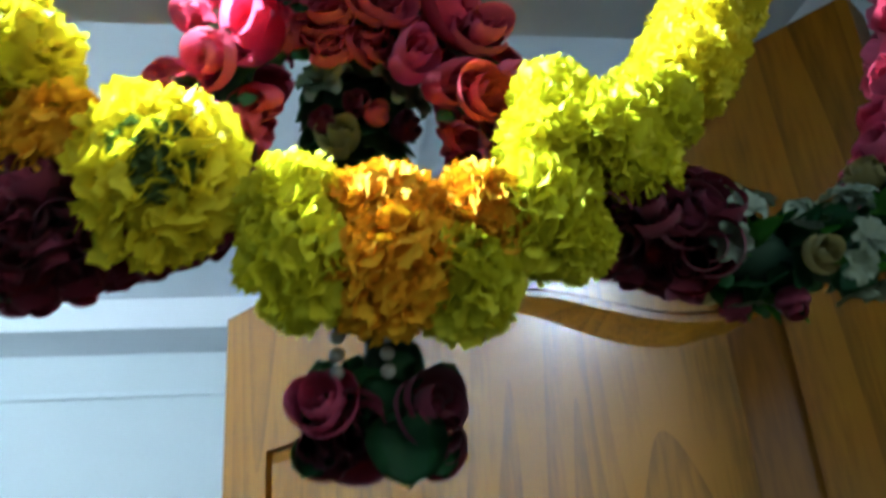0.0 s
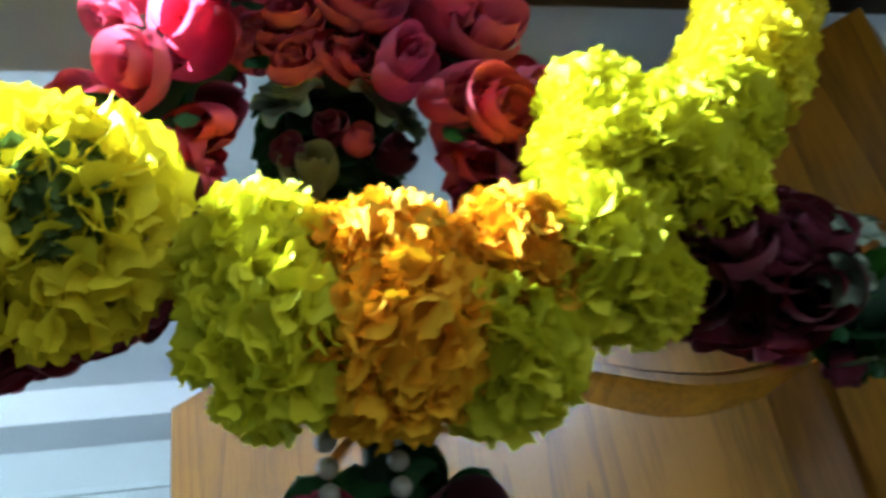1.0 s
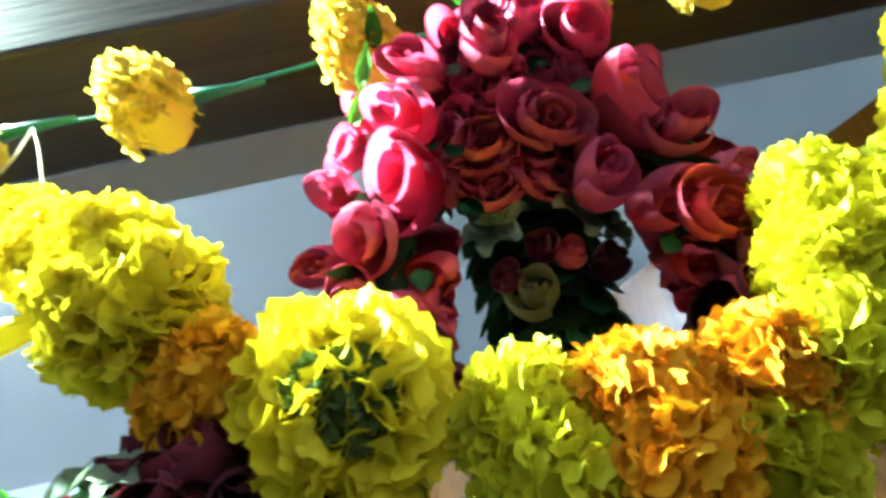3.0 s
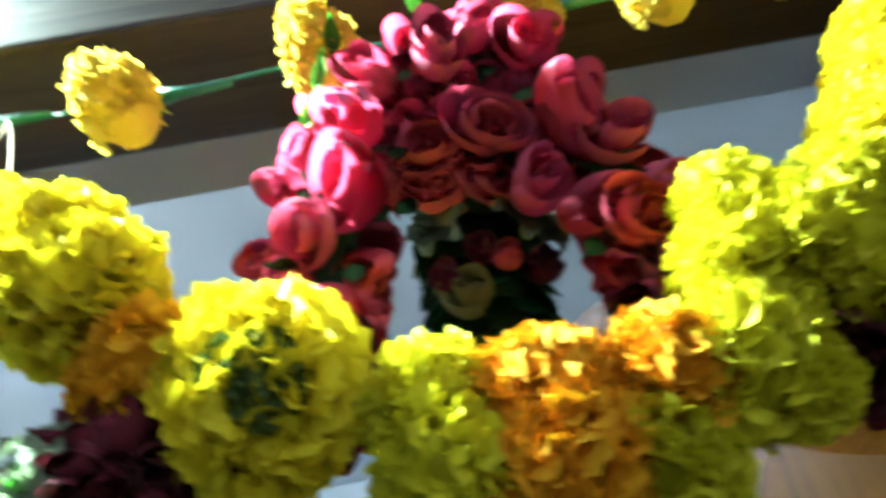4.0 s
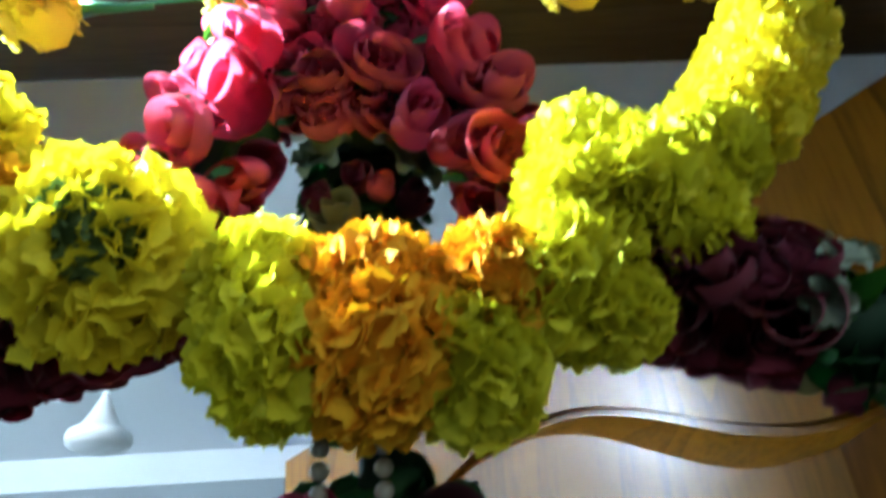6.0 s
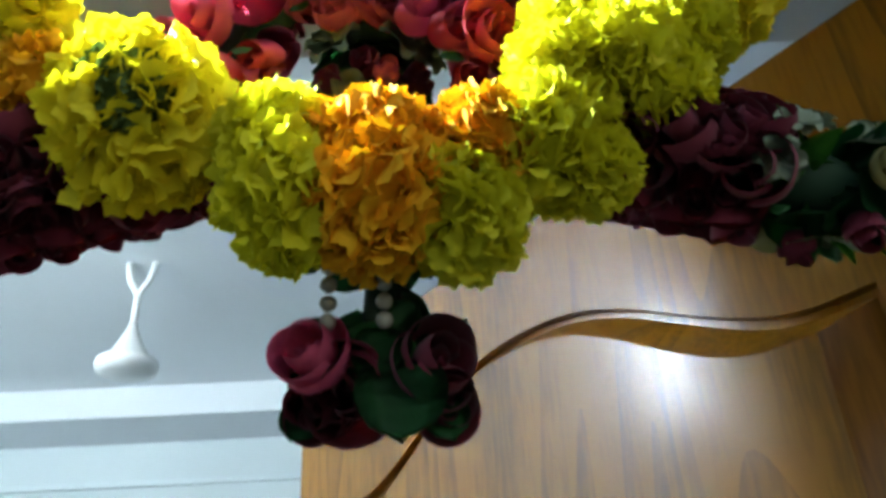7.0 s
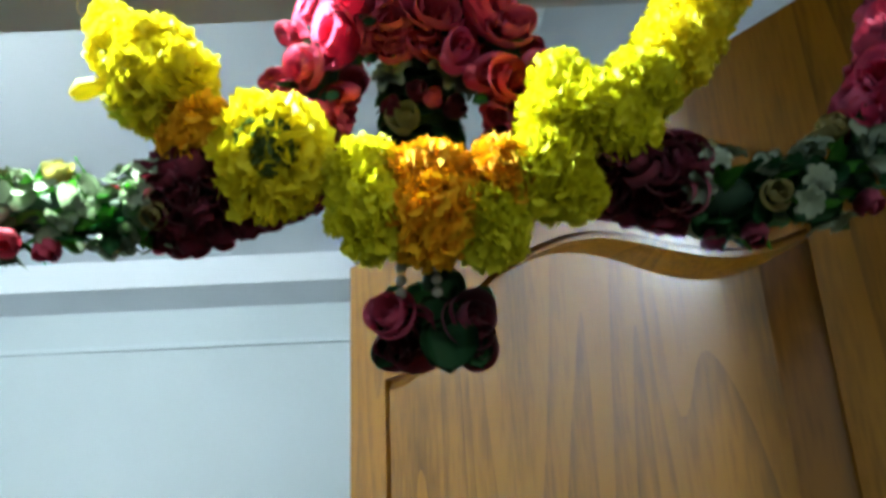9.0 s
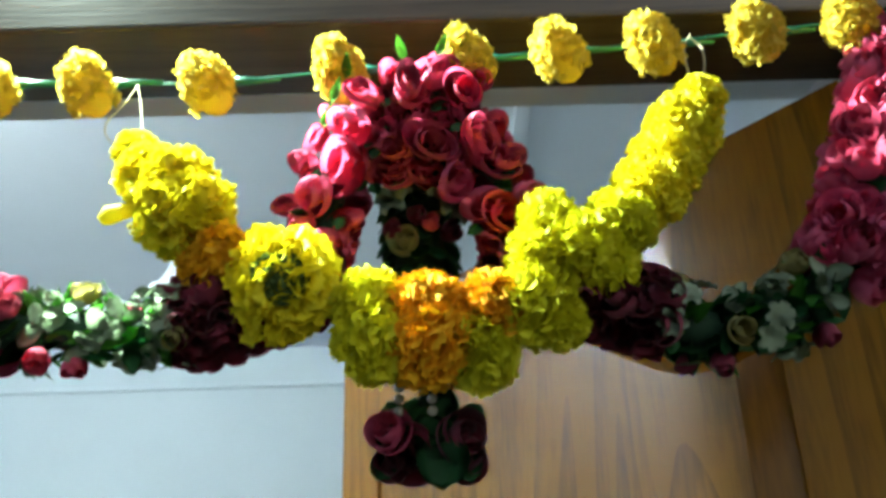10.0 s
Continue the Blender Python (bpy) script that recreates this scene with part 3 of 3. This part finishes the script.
    # the rest round each run
    for points, turn in ((left, -1), (right, 1)):
        path = smooth_path(points, 5)
        for i, p in enumerate(path):
            d = (path[min(i + 1, len(path) - 1)] - path[max(i - 1, 0)]).normalized()
            for k in range(5):
                a = k * 1.257 + i * 0.7 + rng.uniform(-0.3, 0.3)
                n1 = d.orthogonal().normalized()
                out = n1 * math.cos(a) + d.cross(n1) * math.sin(a)
                kind = "arch" if i < 20 else "maroon" if abs(p.x + 0.025) < 0.168 else "mixed" if i < 50 and p.z < 1.815 else "rose"
                if kind == "arch":
                    if out.y > -0.35 and k % 2 == 0:
                        put("rose", rng.choice(ROSE["scarlet" if p.z < 1.87 else "rose"]), g, p + out * 0.013, out + d * rng.uniform(-0.4, 0.4), rng.uniform(0.014, 0.017), rng.uniform(0, 6.28))
                    else:
                        put("leaf", LEAF["leaf"][0], g, p + out * 0.006, out + d * rng.uniform(-0.5, 0.5), 0.018, rng.uniform(0, 6.28))
                elif kind == "maroon":
                    put("rose", rng.choice(ROSE["maroon"]), g, p + out * 0.018, out + d * rng.uniform(-0.4, 0.4), rng.uniform(0.017, 0.020), rng.uniform(0, 6.28), "dark maroon foam rose")
                elif kind == "mixed":
                    # bright leaves on the left run's upper side stand in for lamplight there
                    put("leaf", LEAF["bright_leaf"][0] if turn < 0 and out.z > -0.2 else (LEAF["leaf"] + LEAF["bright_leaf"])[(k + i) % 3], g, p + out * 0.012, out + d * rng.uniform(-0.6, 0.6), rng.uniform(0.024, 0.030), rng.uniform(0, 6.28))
                    if (i + k) % (2 if turn < 0 else 4) == 0:
                        # small red roses of the right run are coloured maroon for its shade
                        c = ("white", "white", "white", "scarlet" if turn < 0 else "maroon", "cream")[rng.randrange(5)]
                        if c == "white":
                            for turn2 in (0, 2.1, 4.2):
                                put("white_petal", LEAF["white"][0], g, p + out * 0.022, out + d * rng.uniform(-0.5, 0.5), rng.uniform(0.015, 0.020), turn2 + rng.uniform(0, 1), "greenish white petal")
                        else:
                            put("rose", rng.choice(ROSE[c]), g, p + out * 0.026, out, rng.uniform(0.010, 0.013), rng.uniform(0, 6.28), {"scarlet": "small red rose", "maroon": "small red rose, coloured dark as in shade", "cream": "small cream rose"}[c])
                    elif (i + k) % 9 == 1:
                        put("blossom", rng.choice(BLOSSOM["white"]), g, p + out * 0.028, out, 0.011, rng.uniform(0, 6.28), "greenish white blossom")
                else:
                    if k % 3 < 2:
                        put("rose", rng.choice(ROSE["rose"]), g, p + out * 0.022, out + d * rng.uniform(-0.4, 0.4), rng.uniform(0.015, 0.02), rng.uniform(0, 6.28))
                    else:
                        put("leaf", LEAF["leaf"][0], g, p + out * 0.012, out + d * rng.uniform(-0.5, 0.5), 0.026, rng.uniform(0, 6.28))


rose_toran()


# ---- middle pendant ----
def pendant():
    g = empty("flower_pendant", (-0.028, -0.08, 1.94), "hanging column of green leaves and roses with a beaded rose tassel", "pendant")
    rng = random.Random(31)
    part("core", to_mesh(tube([Vector((0, 0, 0.01)), Vector((0, 0, -0.05)), Vector((0, 0, -0.15))], [0.012, 0.02, 0.02], 12), "core", M["core"]), g)
    for row in range(9):
        z = 1.915 - row * 0.016
        for k in range(11):
            a = 2 * math.pi * (k + 0.5 * (row % 2)) / 11 + rng.uniform(-0.1, 0.1)
            out = Vector((math.cos(a), math.sin(a), 0))
            # the leaf's stalk at the core, its tip outwards and down
            y = (out * 0.5 + Vector((0, 0, -0.85))).normalized()
            zax = (out * 0.8 + Vector((0, 0, 0.75))).normalized()
            x = y.cross(zax).normalized()
            zax = x.cross(y)
            m = Matrix((x, y, zax)).transposed().to_4x4()
            m.translation = Vector((0, 0, z - g.location.z)) + out * 0.019
            part("leaf", LEAF["leaf"][1], g, m @ Matrix.Diagonal((0.024, 0.024, 0.024, 1)))
    deco = [("blossom", "white", -0.046, 1.886, 0.017), ("blossom", "white", -0.006, 1.884, 0.018), ("blossom", "white", 0.003, 1.872, 0.012),
            ("rose", "maroon", -0.030, 1.870, 0.010), ("rose", "maroon", -0.048, 1.858, 0.009), ("rose", "maroon", -0.004, 1.856, 0.011), ("rose", "scarlet", -0.018, 1.864, 0.009),
            ("rose", "cream", -0.037, 1.848, 0.015), ("rose", "scarlet", -0.008, 1.806, 0.014)]
    for kind, c, x, z, s in deco:
        mesh = rng.choice(BLOSSOM[c] if kind == "blossom" else ROSE[c])
        put(kind, mesh, g, (x, -0.112, z), ((x + 0.028) * 25, -1, 0.2), s, rng.uniform(0, 6.28), {"white": "greenish white blossom", "cream": "cream yellow rose", "scarlet": "red rose", "maroon": "dark red rose"}[c])
    part("stem", to_mesh(tube([Vector((0.006, -0.03, -0.14)), Vector((0.008, -0.035, -0.20)), Vector((0.004, -0.03, -0.25))], 0.009, 8), "stem", M["core"]), g)
    part("tassel_core", to_mesh(lathe([(0.003, -0.020), (0.016, -0.012), (0.020, 0.0), (0.016, 0.014), (0.004, 0.022)], 12), "tassel_core", M["leaf"]), g, Matrix.Translation(Vector((-0.024, -0.105, 1.704)) - g.location))
    bead = to_mesh(lathe([(0.0001, -1), (0.5, -0.85), (0.86, -0.5), (1, 0), (0.86, 0.5), (0.5, 0.85), (0.0001, 1)], 12), "bead", M["pearl"])
    for x in (-0.043, -0.020):
        for k in range(7):
            put("bead", bead, g, (x, -0.130, 1.765 - k * 0.0085), (0, 0, 1), 0.0037, 0, "pearly bead")
    for x, y, z, r, dx, dz, c in ((-0.049, -0.122, 1.702, 0.0190, -0.35, 0.1, "rose"), (-0.034, -0.114, 1.694, 0.0240, -0.1, -0.5, "maroon"), (-0.047, -0.110, 1.688, 0.0195, -0.4, -0.7, "maroon"),
                                  (-0.001, -0.116, 1.698, 0.0225, 0.4, 0.0, "maroon"), (0.002, -0.110, 1.688, 0.0180, 0.5, -0.7, "maroon"), (-0.020, -0.104, 1.702, 0.0180, 0.1, 0.3, "maroon")):
        put_rose(c, 2, g, (x, y, z), (dx, -1, dz), r, rng.uniform(0, 6.28), "deep pink rose" if c == "rose" else "dark maroon rose")
    for x, y, z, a, size in ((-0.046, -0.112, 1.700, 2.75, 0.024), (-0.044, -0.106, 1.708, 2.0, 0.020), (-0.034, -0.108, 1.706, 1.5, 0.022), (-0.016, -0.112, 1.708, 1.45, 0.028), (0.002, -0.108, 1.706, 0.9, 0.020),
                             (-0.014, -0.128, 1.697, 4.72, 0.038), (-0.018, -0.124, 1.712, 4.4, 0.026), (0.000, -0.108, 1.688, 5.0, 0.022), (-0.050, -0.106, 1.690, 4.3, 0.022), (-0.020, -0.122, 1.712, 0.6, 0.018), (-0.030, -0.100, 1.752, 3.6, 0.020)):
        put_leaf("round", g, (x, y, z), (math.cos(a), -0.12, math.sin(a)), size, (0.25 * math.cos(a), -1, 0.1), "round green leaf")


pendant()
